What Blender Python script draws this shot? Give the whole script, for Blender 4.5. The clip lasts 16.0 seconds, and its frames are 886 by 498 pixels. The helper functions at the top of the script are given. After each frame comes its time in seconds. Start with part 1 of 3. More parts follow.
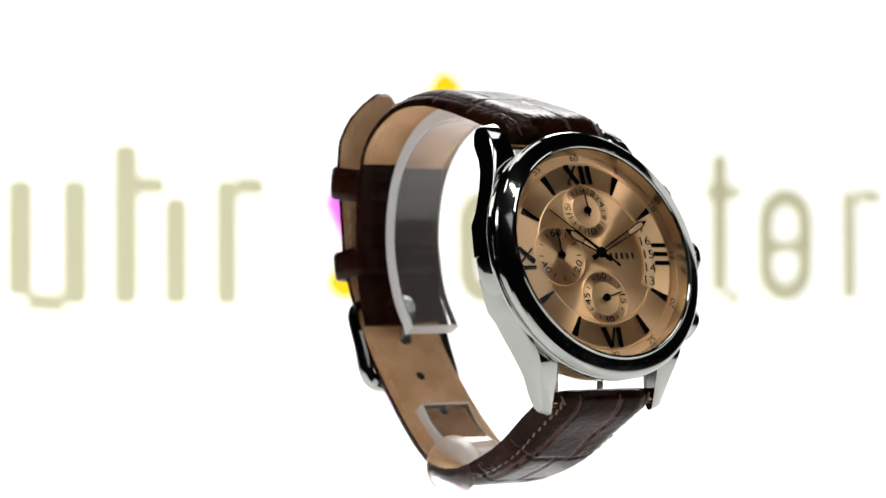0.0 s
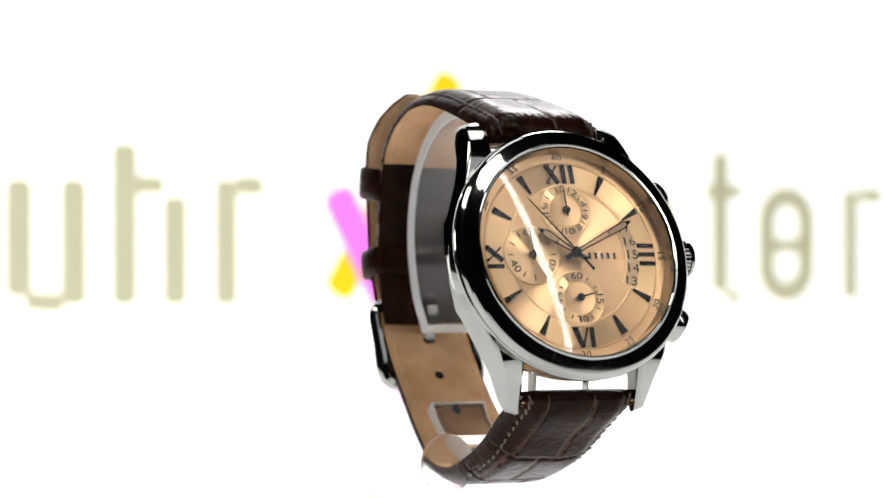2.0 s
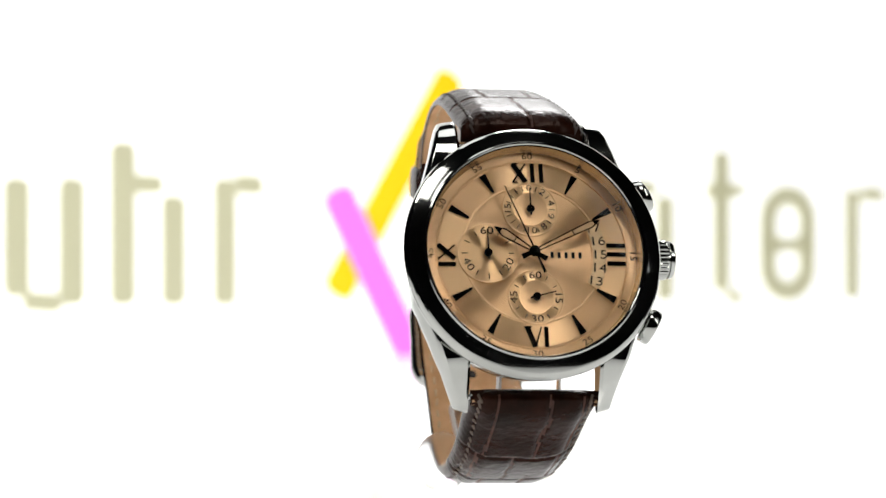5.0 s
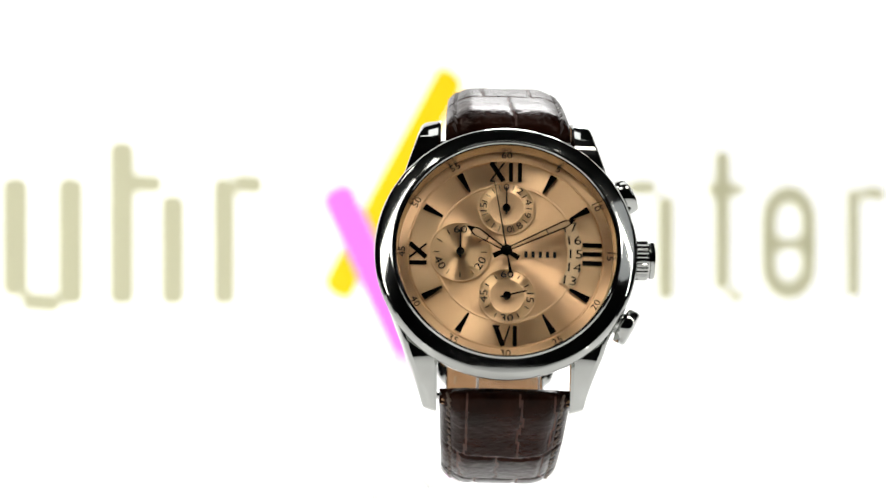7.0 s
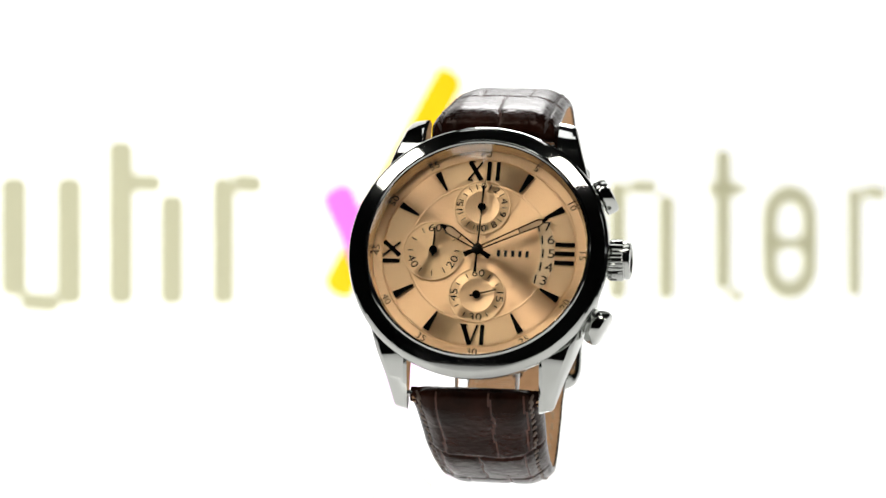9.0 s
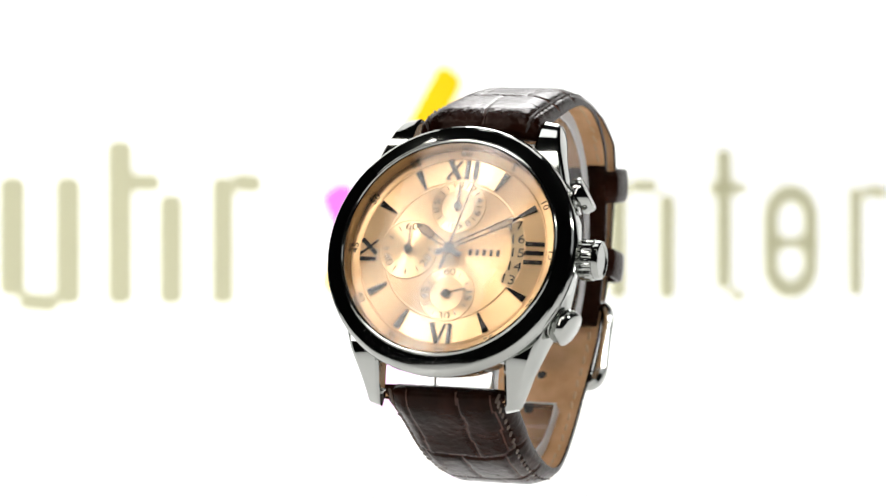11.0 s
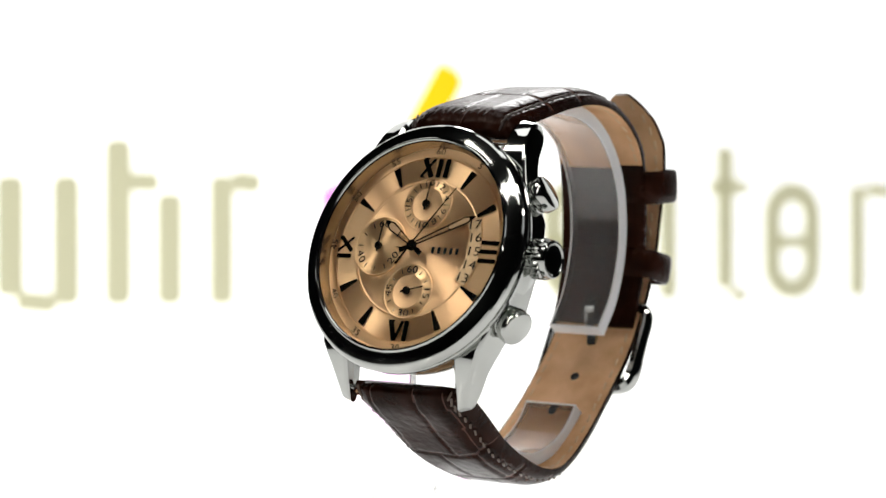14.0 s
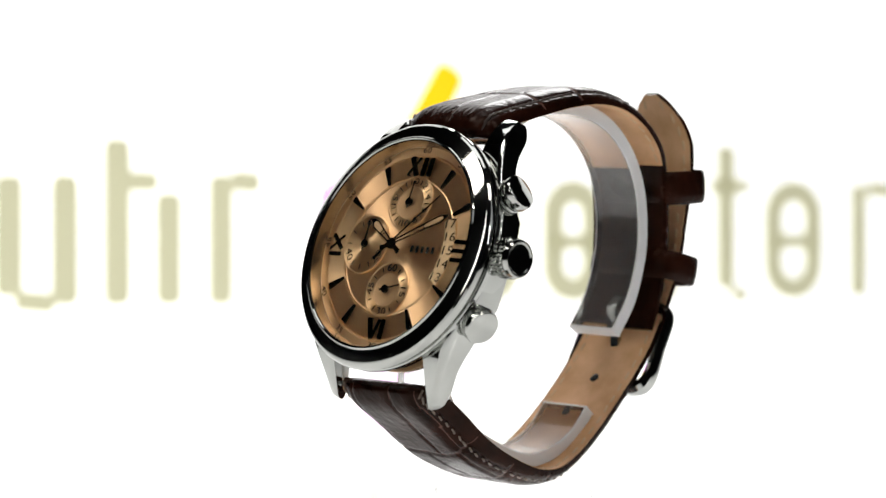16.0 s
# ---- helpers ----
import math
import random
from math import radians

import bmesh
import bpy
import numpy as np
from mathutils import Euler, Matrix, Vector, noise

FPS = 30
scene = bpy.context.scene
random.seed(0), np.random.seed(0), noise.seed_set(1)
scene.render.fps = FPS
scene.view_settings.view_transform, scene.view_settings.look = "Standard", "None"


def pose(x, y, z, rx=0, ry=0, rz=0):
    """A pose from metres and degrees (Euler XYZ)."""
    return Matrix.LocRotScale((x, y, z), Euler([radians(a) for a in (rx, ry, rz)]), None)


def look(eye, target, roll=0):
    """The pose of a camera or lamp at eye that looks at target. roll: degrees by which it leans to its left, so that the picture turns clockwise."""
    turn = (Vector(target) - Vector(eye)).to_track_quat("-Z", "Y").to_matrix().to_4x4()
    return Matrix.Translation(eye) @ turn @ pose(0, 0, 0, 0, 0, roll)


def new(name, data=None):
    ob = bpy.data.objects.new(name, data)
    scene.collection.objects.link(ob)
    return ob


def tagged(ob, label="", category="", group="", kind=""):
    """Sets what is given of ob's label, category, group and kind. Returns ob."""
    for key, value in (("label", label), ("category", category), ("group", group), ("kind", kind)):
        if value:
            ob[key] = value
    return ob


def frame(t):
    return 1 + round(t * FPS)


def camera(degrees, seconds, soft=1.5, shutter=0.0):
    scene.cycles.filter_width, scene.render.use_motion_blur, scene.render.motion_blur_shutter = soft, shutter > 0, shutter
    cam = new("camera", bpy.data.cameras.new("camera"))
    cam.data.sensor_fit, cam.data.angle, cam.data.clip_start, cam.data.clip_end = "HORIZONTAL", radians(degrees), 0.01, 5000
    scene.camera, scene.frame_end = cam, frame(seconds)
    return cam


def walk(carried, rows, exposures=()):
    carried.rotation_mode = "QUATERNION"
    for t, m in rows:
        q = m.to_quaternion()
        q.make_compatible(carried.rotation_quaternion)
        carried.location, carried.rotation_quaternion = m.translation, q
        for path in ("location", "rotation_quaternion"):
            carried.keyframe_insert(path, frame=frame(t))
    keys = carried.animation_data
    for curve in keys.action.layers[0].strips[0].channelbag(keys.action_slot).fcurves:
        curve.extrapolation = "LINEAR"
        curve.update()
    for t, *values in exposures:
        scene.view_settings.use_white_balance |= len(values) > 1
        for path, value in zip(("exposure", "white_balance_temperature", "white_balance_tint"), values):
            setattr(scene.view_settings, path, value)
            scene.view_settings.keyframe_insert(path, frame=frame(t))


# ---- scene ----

# ---------------------------------------------------------------- camera
cam = camera(16.53, 16.0)
EYE_X, EYE_Y, EYE_Z, TILT, ROLL = -0.0128, -0.5700, 0.0673, 2.10, 1.32


def eye_pose(t):
    """A slow push towards the watch, the camera rising a little and tipping down."""
    k = (t - 8.0) / 8.0
    tilt = radians(TILT + 0.2303 * k)
    eye = Vector((EYE_X, EYE_Y + 0.00425 * k, EYE_Z + 0.00181 * k))
    return look(eye, eye + Vector((0, math.cos(tilt), -math.sin(tilt))), ROLL)


walk(cam, [(t, eye_pose(t)) for t in (0, 4, 8, 12, 16)])
cam.data.dof.use_dof = True
cam.data.dof.focus_distance = 0.552
cam.data.dof.aperture_fstop = 18.0

# ---------------------------------------------------------------- light
world = bpy.data.worlds.new("dark_studio")
scene.world = world
world.use_nodes = True
world.node_tree.nodes["Background"].inputs["Color"].default_value = (0.80, 0.88, 1.0, 1)
world.node_tree.nodes["Background"].inputs["Strength"].default_value = 0.010
scene.view_settings.exposure = 0.0


def area_lamp(name, eye, target, sx, sy, power, color=(1, 1, 1), roll=0):
    data = bpy.data.lights.new(name, "AREA")
    data.shape, data.size, data.size_y, data.energy, data.color = "RECTANGLE", sx, sy, power, color
    lamp = new(name, data)
    lamp.matrix_world = look(eye, target, roll)
    return lamp


CENTRE = (0, -0.02, 0.047)
area_lamp("top_softbox", (0.0, 0.09, 0.62), (0, 0.02, 0.04), 0.34, 0.22, 0.50)
area_lamp("front_softbox_right", (0.13, -0.21, 0.52), CENTRE, 0.11, 0.11, 0.38, (1, 0.95, 0.91))
area_lamp("front_softbox_left", (-0.15, -0.24, 0.50), CENTRE, 0.12, 0.12, 0.22, (1, 0.98, 0.92))
area_lamp("back_softbox", (0.03, 0.265, 0.275), (0, 0.0, 0.075), 0.12, 0.12, 0.5)
area_lamp("strip_lamp_right", (0.402, -0.309, 0.395), CENTRE, 0.012, 0.46, 0.36, (1, 0.97, 0.92))
area_lamp("strip_lamp_left", (-0.350, -0.365, 0.395), CENTRE, 0.050, 0.46, 0.44, (1, 0.97, 0.92))
area_lamp("side_softbox_left", (-0.37, -0.09, 0.56), CENTRE, 0.16, 0.16, 0.66, (1, 0.96, 0.90))
area_lamp("side_softbox_right", (0.46, -0.31, 0.43), CENTRE, 0.26, 0.28, 0.14, (0.96, 0.98, 1.0))


# ---------------------------------------------------------------- materials
def material(name, color, rough, metal=0.0, **more):
    m = bpy.data.materials.new(name)
    m.use_nodes = True
    b = m.node_tree.nodes["Principled BSDF"]
    b.inputs["Base Color"].default_value = (*color, 1)
    b.inputs["Roughness"].default_value = rough
    b.inputs["Metallic"].default_value = metal
    for key, value in more.items():
        b.inputs[key.replace("_", " ")].default_value = value
    return m


def node(m, kind, **values):
    n = m.node_tree.nodes.new(kind)
    for key, value in values.items():
        n.inputs[key].default_value = value
    return n


def vary(m, low, high, scale, detail=6.0, rough=None, bump=0.0, bump_scale=None, stretch=(1, 1, 1), dist=0.0002):
    """Colour between low and high by noise, roughness variation and fine relief."""
    t, b = m.node_tree, m.node_tree.nodes["Principled BSDF"]
    co = t.nodes.new("ShaderNodeTexCoord")
    mp = t.nodes.new("ShaderNodeMapping")
    mp.inputs["Scale"].default_value = stretch
    t.links.new(co.outputs["Object"], mp.inputs["Vector"])
    n = node(m, "ShaderNodeTexNoise", Scale=scale, Detail=detail)
    t.links.new(mp.outputs["Vector"], n.inputs["Vector"])
    r = t.nodes.new("ShaderNodeValToRGB")
    r.color_ramp.elements[0].position, r.color_ramp.elements[1].position = 0.32, 0.68
    r.color_ramp.elements[0].color, r.color_ramp.elements[1].color = (*low, 1), (*high, 1)
    t.links.new(n.outputs["Fac"], r.inputs["Fac"])
    t.links.new(r.outputs["Color"], b.inputs["Base Color"])
    if rough:
        q = node(m, "ShaderNodeMapRange")
        q.inputs["To Min"].default_value, q.inputs["To Max"].default_value = rough
        t.links.new(n.outputs["Fac"], q.inputs["Value"])
        t.links.new(q.outputs["Result"], b.inputs["Roughness"])
    if bump:
        k = node(m, "ShaderNodeTexNoise", Scale=bump_scale or scale * 6, Detail=4.0)
        t.links.new(mp.outputs["Vector"], k.inputs["Vector"])
        p = node(m, "ShaderNodeBump", Strength=bump, Distance=dist)
        t.links.new(k.outputs["Fac"], p.inputs["Height"])
        t.links.new(p.outputs["Normal"], b.inputs["Normal"])
    return m


STEEL = vary(material("polished_steel", (0.45, 0.46, 0.44), 0.05, 1.0), (0.42, 0.43, 0.41), (0.48, 0.49, 0.47), 90, rough=(0.035, 0.085))
STEEL_SATIN = vary(material("satin_steel", (0.5, 0.5, 0.49), 0.16, 1.0), (0.47, 0.47, 0.46), (0.54, 0.54, 0.53), 120, rough=(0.11, 0.2))
LEATHER = vary(material("brown_crocodile_leather", (0.022, 0.008, 0.005), 0.26, Specular_IOR_Level=0.10, Specular_Tint=(1.0, 0.78, 0.66, 1.0)),
               (0.006, 0.0019, 0.0011), (0.026, 0.0072, 0.0038), 130, rough=(0.16, 0.34), bump=0.55, bump_scale=800, dist=0.0002)
CREASE = vary(material("rubbed_crease_leather", (0.09, 0.035, 0.022), 0.45, Specular_IOR_Level=0.2), (0.030, 0.011, 0.007), (0.095, 0.038, 0.024), 260, rough=(0.35, 0.55))
LINING = vary(material("tan_lining_leather", (0.6, 0.36, 0.18), 0.6, Specular_IOR_Level=0.25), (0.60, 0.34, 0.17), (0.80, 0.50, 0.28), 160, rough=(0.5, 0.7), bump=0.3, bump_scale=1100, dist=0.0001)
THREAD = material("brown_thread", (0.11, 0.077, 0.055), 0.4)
THREAD_DARK = material("dark_thread", (0.03, 0.018, 0.013), 0.5)
THREAD_TAN = material("tan_thread", (0.64, 0.45, 0.26), 0.7)
INK = material("black_print", (0.012, 0.010, 0.009), 0.25)
INDEX = material("black_nickel", (0.03, 0.027, 0.025), 0.12, 1.0)
LUME = material("cream_lume", (0.34, 0.21, 0.10), 0.5)
GOLD = (0.81, 0.525, 0.28)


def brushed(name, color, rough, aniso, circular=False):
    """Brushed metal: rays from the middle outwards, or fine rings round it."""
    m = material(name, color, rough, 1.0, Anisotropic=aniso)
    t = m.node_tree
    co = t.nodes.new("ShaderNodeTexCoord")
    cross = t.nodes.new("ShaderNodeVectorMath")
    cross.operation = "MULTIPLY" if circular else "CROSS_PRODUCT"
    cross.inputs[1].default_value = (1, 1, 0) if circular else (0, 0, 1)
    turned = t.nodes.new("ShaderNodeVectorTransform")
    turned.vector_type, turned.convert_from, turned.convert_to = "VECTOR", "OBJECT", "WORLD"
    unit = t.nodes.new("ShaderNodeVectorMath")
    unit.operation = "NORMALIZE"
    t.links.new(co.outputs["Object"], cross.inputs[0])
    t.links.new(cross.outputs["Vector"], turned.inputs["Vector"])
    t.links.new(turned.outputs["Vector"], unit.inputs[0])
    t.links.new(unit.outputs["Vector"], t.nodes["Principled BSDF"].inputs["Tangent"])
    streaks = node(m, "ShaderNodeTexNoise", Scale=420.0, Detail=3.0)
    streaks.noise_dimensions = "1D"
    relief = node(m, "ShaderNodeBump", Strength=0.42, Distance=0.00008)
    if circular:
        away = t.nodes.new("ShaderNodeVectorMath")
        away.operation = "LENGTH"
        t.links.new(cross.outputs["Vector"], away.inputs[0])
        t.links.new(away.outputs["Value"], streaks.inputs["W"])
        streaks.inputs["Scale"].default_value = 6000.0
        relief.inputs["Strength"].default_value = 0.25
        relief.inputs["Distance"].default_value = 0.00003
    else:
        angle = t.nodes.new("ShaderNodeTexGradient")
        angle.gradient_type = "RADIAL"
        t.links.new(co.outputs["Object"], angle.inputs["Vector"])
        t.links.new(angle.outputs["Fac"], streaks.inputs["W"])
    t.links.new(streaks.outputs["Fac"], relief.inputs["Height"])
    t.links.new(relief.outputs["Normal"], t.nodes["Principled BSDF"].inputs["Normal"])
    return m


DIAL = brushed("sunray_copper_dial", GOLD, 0.32, 1.0)
DIAL_RING = brushed("grooved_copper_dial", (0.80, 0.54, 0.29), 0.32, 1.0, True)
DIAL_SUB = brushed("circular_grained_copper", (0.82, 0.55, 0.29), 0.30, 1.0, True)
DIAL_MATT = vary(material("satin_copper_disc", (0.72, 0.48, 0.26), 0.42, 1.0), (0.70, 0.46, 0.25), (0.75, 0.50, 0.27), 900, rough=(0.38, 0.46))
DIAL_RIM = material("polished_copper_rim", (0.78, 0.53, 0.29), 0.34, 1.0)
FLANGE = material("satin_copper_flange", (0.43, 0.36, 0.27), 0.22, 1.0)
DATE_DISC = material("champagne_date_disc", (0.52, 0.36, 0.19), 0.5, 0.0)
CRYSTAL = material("watch_crystal", (1, 1, 1), 0.0, 0.0, Transmission_Weight=1.0, IOR=1.45)
# slight white diffuse share stands in for pale reflections on the band
ACRYLIC = vary(material("hazy_clear_acrylic", (0.97, 0.98, 0.98), 0.04, 0.0, Transmission_Weight=0.945, IOR=1.42), (0.95, 0.955, 0.955), (0.99, 0.99, 0.99), 60, rough=(0.0, 0.035), stretch=(6, 1, 1))
CLEAR = vary(material("thin_clear_acrylic", (0.98, 0.985, 0.985), 0.04, 0.0, Transmission_Weight=1.0, IOR=1.07), (0.985, 0.985, 0.985), (0.995, 0.995, 0.995), 60, rough=(0.32, 0.45))
FROSTED = vary(material("matt_acrylic_edge", (0.97, 0.98, 0.98), 0.4, 0.0, Transmission_Weight=0.40, IOR=1.25), (0.94, 0.95, 0.96), (0.99, 0.99, 0.99), 300, rough=(0.3, 0.5))
STUDIO = vary(material("dark_studio_paint", (0.03, 0.03, 0.032), 0.8), (0.024, 0.024, 0.026), (0.036, 0.036, 0.038), 4, rough=(0.7, 0.9))
DUST = material("pale_dust", (0.6, 0.6, 0.58), 0.9)
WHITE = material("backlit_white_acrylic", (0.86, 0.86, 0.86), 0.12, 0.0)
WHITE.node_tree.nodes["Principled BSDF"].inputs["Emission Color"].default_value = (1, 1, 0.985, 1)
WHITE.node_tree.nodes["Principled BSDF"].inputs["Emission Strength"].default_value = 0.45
# emission added to bring the backdrop panel and wing up to plain white
PANEL = material("glowing_white_panel", (0.86, 0.86, 0.86), 0.5, 0.0)
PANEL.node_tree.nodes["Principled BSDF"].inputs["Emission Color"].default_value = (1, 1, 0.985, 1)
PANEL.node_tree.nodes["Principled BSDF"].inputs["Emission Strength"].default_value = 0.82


def print_film(name, color, glow):
    """Coloured film for the sign; its own emission stands in for panel light."""
    m = material(name, color, 0.5)
    b = m.node_tree.nodes["Principled BSDF"]
    b.inputs["Emission Color"].default_value = (*color, 1)
    b.inputs["Emission Strength"].default_value = glow
    return m


FILM_OLIVE = print_film("olive_grey_film", (0.58, 0.57, 0.38), 0.24)
FILM_YELLOW = print_film("yellow_film", (0.95, 0.61, 0.0), 0.45)
FILM_MAGENTA = print_film("magenta_film", (0.95, 0.20, 0.90), 0.45)


# ---------------------------------------------------------------- mesh helpers
def shade(mesh, angle=35):
    for p in mesh.polygons:
        p.use_smooth = True
    mesh.set_sharp_from_angle(angle=radians(angle))


def mesh_of(name, bm, mat, angle=35):
    bmesh.ops.recalc_face_normals(bm, faces=bm.faces)
    me = bpy.data.meshes.new(name)
    bm.to_mesh(me)
    bm.free()
    me.materials.append(mat)
    shade(me, angle)
    return me


def part(name, bm, mat, parent, label="", at=None, angle=35):
    """One mesh object under a thing or a part. bm: a bmesh or a ready mesh."""
    me = bm if isinstance(bm, bpy.types.Mesh) else mesh_of(name, bm, mat, angle)
    ob = new(name, me)
    ob.parent = parent
    if at is not None:
        ob.matrix_basis = at
    return tagged(ob, label)


def thing(name, label, category, at=None, group="", kind=""):
    ob = new(name)
    ob.empty_display_size = 0.01
    if at is not None:
        ob.matrix_basis = at
    return tagged(ob, label, category, group, kind)


def grid_faces(bm, rows, close_u=False, close_v=False):
    """Faces between rows of vertices."""
    nu, nv = len(rows), len(rows[0])
    for i in range(nu if close_u else nu - 1):
        for j in range(nv if close_v else nv - 1):
            a, b = rows[i], rows[(i + 1) % nu]
            bm.faces.new((a[j], a[(j + 1) % nv], b[(j + 1) % nv], b[j]))


def lathe(profile, n=128, bm=None, m=None, cap=False):
    """Turn (r, z) in millimetres about z."""
    bm = bm or bmesh.new()
    m = m or Matrix()
    rows = []
    for r, z in profile:
        rows.append([bm.verts.new(m @ Vector((r * math.cos(a) / 1000, r * math.sin(a) / 1000, z / 1000))) for a in (2 * math.pi * k / n for k in range(n))])
    grid_faces(bm, rows, False, True)
    if cap:
        bm.faces.new(rows[0])
        bm.faces.new(rows[-1])
    return bm


def prism(points, z0, z1, bm=None, m=None, bevel=0.0):
    """Upright prism over a polygon, in millimetres, with its upper edge drawn in by bevel."""
    bm = bm or bmesh.new()
    m = m or Matrix()
    cx, cy = sum(p[0] for p in points) / len(points), sum(p[1] for p in points) / len(points)
    size = max(max(abs(p[0] - cx), abs(p[1] - cy)) for p in points)
    k = 1 - bevel / size
    rows = []
    for z, q in ((z0, 1.0), (z1 - bevel, 1.0), (z1, k)):
        rows.append([bm.verts.new(m @ Vector(((cx + (x - cx) * q) / 1000, (cy + (y - cy) * q) / 1000, z / 1000))) for x, y in points])
    grid_faces(bm, rows, False, True)
    bm.faces.new(rows[0])
    bm.faces.new(rows[-1])
    return bm


def bar(x0, y0, x1, y1, w, z0, z1, bm=None, w1=None, bevel=0.05):
    """A straight stroke from one point to another, w wide, in millimetres."""
    d = Vector((x1 - x0, y1 - y0)).normalized()
    n = Vector((-d.y, d.x))
    w1 = w if w1 is None else w1
    pts = [(x0 - n.x * w / 2, y0 - n.y * w / 2), (x1 - n.x * w1 / 2, y1 - n.y * w1 / 2), (x1 + n.x * w1 / 2, y1 + n.y * w1 / 2), (x0 + n.x * w / 2, y0 + n.y * w / 2)]
    return prism(pts, z0, z1, bm, None, bevel)


def ring_sector(r0, r1, a0, a1, z0, z1, n=64, bm=None, cx=0.0, cy=0.0):
    """Flat ring or part of one; degrees clockwise from twelve o'clock; millimetres."""
    bm = bm or bmesh.new()
    full = abs(a1 - a0) >= 359.9
    rows = []
    for k in range(n if full else n + 1):
        a = radians(a0 + (a1 - a0) * k / n)
        s, c = math.sin(a), math.cos(a)
        rows.append([bm.verts.new(((cx + r * s) / 1000, (cy + r * c) / 1000, z / 1000)) for r, z in ((r0, z0), (r0, z1), (r1, z1), (r1, z0))])
    grid_faces(bm, rows, full, True)
    if not full:
        bm.faces.new(rows[0])
        bm.faces.new(rows[-1])
    return bm


def polar(r, degrees):
    """Clockwise from twelve o'clock."""
    return r * math.sin(radians(degrees)), r * math.cos(radians(degrees))


def spline(points, n):
    """Smooth even curve through points (Catmull-Rom), resampled by length."""
    p = [np.array(q, float) for q in points]
    p = [2 * p[0] - p[1]] + p + [2 * p[-1] - p[-2]]
    out = []
    for i in range(1, len(p) - 2):
        for k in range(24):
            t = k / 24
            out.append(0.5 * (2 * p[i] + (p[i + 1] - p[i - 1]) * t + (2 * p[i - 1] - 5 * p[i] + 4 * p[i + 1] - p[i + 2]) * t * t + (3 * p[i] - p[i - 1] - 3 * p[i + 1] + p[i + 2]) * t ** 3))
    out.append(p[-2])
    out = np.array(out)
    length = np.r_[0, np.cumsum(np.linalg.norm(np.diff(out, axis=0), axis=1))]
    s = np.linspace(0, length[-1], n)
    pts = np.c_[np.interp(s, length, out[:, 0]), np.interp(s, length, out[:, 1])]
    tan = np.gradient(pts, axis=0)
    tan /= np.linalg.norm(tan, axis=1)[:, None]
    return pts, tan, s


TEXTS = {}


def text_mesh(text, size, mat, depth=0.03):
    """Flat raised characters, centred, size in millimetres."""
    key = (text, size, mat.name)
    if key not in TEXTS:
        cu = bpy.data.curves.new("text", "FONT")
        cu.body, cu.size, cu.extrude, cu.align_x, cu.align_y, cu.resolution_u = text, size / 1000, depth / 2000, "CENTER", "CENTER", 3
        tmp = new("text", cu)
        bpy.context.view_layer.update()
        me = bpy.data.meshes.new_from_object(tmp.evaluated_get(bpy.context.evaluated_depsgraph_get()))
        bpy.data.objects.remove(tmp)
        me.materials.clear()
        me.materials.append(mat)
        TEXTS[key] = me
    return TEXTS[key]


# ---------------------------------------------------------------- setting
def build_setting():
    bm = bmesh.new()
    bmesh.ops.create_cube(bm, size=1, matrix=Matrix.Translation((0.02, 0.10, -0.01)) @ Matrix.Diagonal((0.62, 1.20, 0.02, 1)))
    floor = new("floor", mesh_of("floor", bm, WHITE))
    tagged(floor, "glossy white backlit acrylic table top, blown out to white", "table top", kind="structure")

    def slab(name, x0, x1, y0, y1, z0, z1, mat, label):
        bm = bmesh.new()
        bmesh.ops.create_cube(bm, size=1, matrix=Matrix.Translation(((x0 + x1) / 2, (y0 + y1) / 2, (z0 + z1) / 2)) @ Matrix.Diagonal((x1 - x0, y1 - y0, z1 - z0, 1)))
        tagged(new(name, mesh_of(name, bm, mat)), label, kind="structure")
    # unseen glowing wing, added so the crown and case side reflect white
    a, b = Vector((0.29, 0.525)), Vector((0.60, 0.405))
    mid, turn = (a + b) / 2, math.atan2(b.y - a.y, b.x - a.x)
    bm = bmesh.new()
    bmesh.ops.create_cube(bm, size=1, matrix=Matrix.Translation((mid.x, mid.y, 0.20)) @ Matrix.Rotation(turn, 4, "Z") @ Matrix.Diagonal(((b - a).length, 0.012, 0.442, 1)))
    tagged(new("added_glow_wing", mesh_of("added_glow_wing", bm, PANEL)), "unseen white glowing panel added beside the backdrop", "backdrop", kind="structure")
    # the unlit studio round the set
    slab("ground", -1.8, 1.8, -1.8, 1.8, -0.06, -0.021, STUDIO, "plain dark studio surface under the set")
    slab("wall_north", -1.8, 1.8, 1.8, 1.9, -0.06, 1.8, STUDIO, "plain dark studio wall")
    slab("wall_south", -1.8, 1.8, -1.9, -1.8, -0.06, 1.8, STUDIO, "plain dark studio wall")
    slab("wall_east", 1.8, 1.9, -1.9, 1.9, -0.06, 1.8, STUDIO, "plain dark studio wall")
    slab("wall_west", -1.9, -1.8, -1.9, 1.9, -0.06, 1.8, STUDIO, "plain dark studio wall")
    slab("ceiling", -1.9, 1.9, -1.9, 1.9, 1.8, 1.9, STUDIO, "plain dark studio ceiling")


EYE_MID = eye_pose(8.0)
PANEL_DEPTH, PANEL_YAW, FOCAL = 0.95, radians(31.0), 5396.2


def on_panel(x, y):
    """Place on the turned panel (millimetres from its middle) along a sight line of the middle camera."""
    u, v = (x - 784) / FOCAL, (441 - y) / FOCAL
    s = PANEL_DEPTH * u / (math.cos(PANEL_YAW) - u * math.sin(PANEL_YAW))
    return 1000 * s, 1000 * (PANEL_DEPTH + s * math.sin(PANEL_YAW)) * v


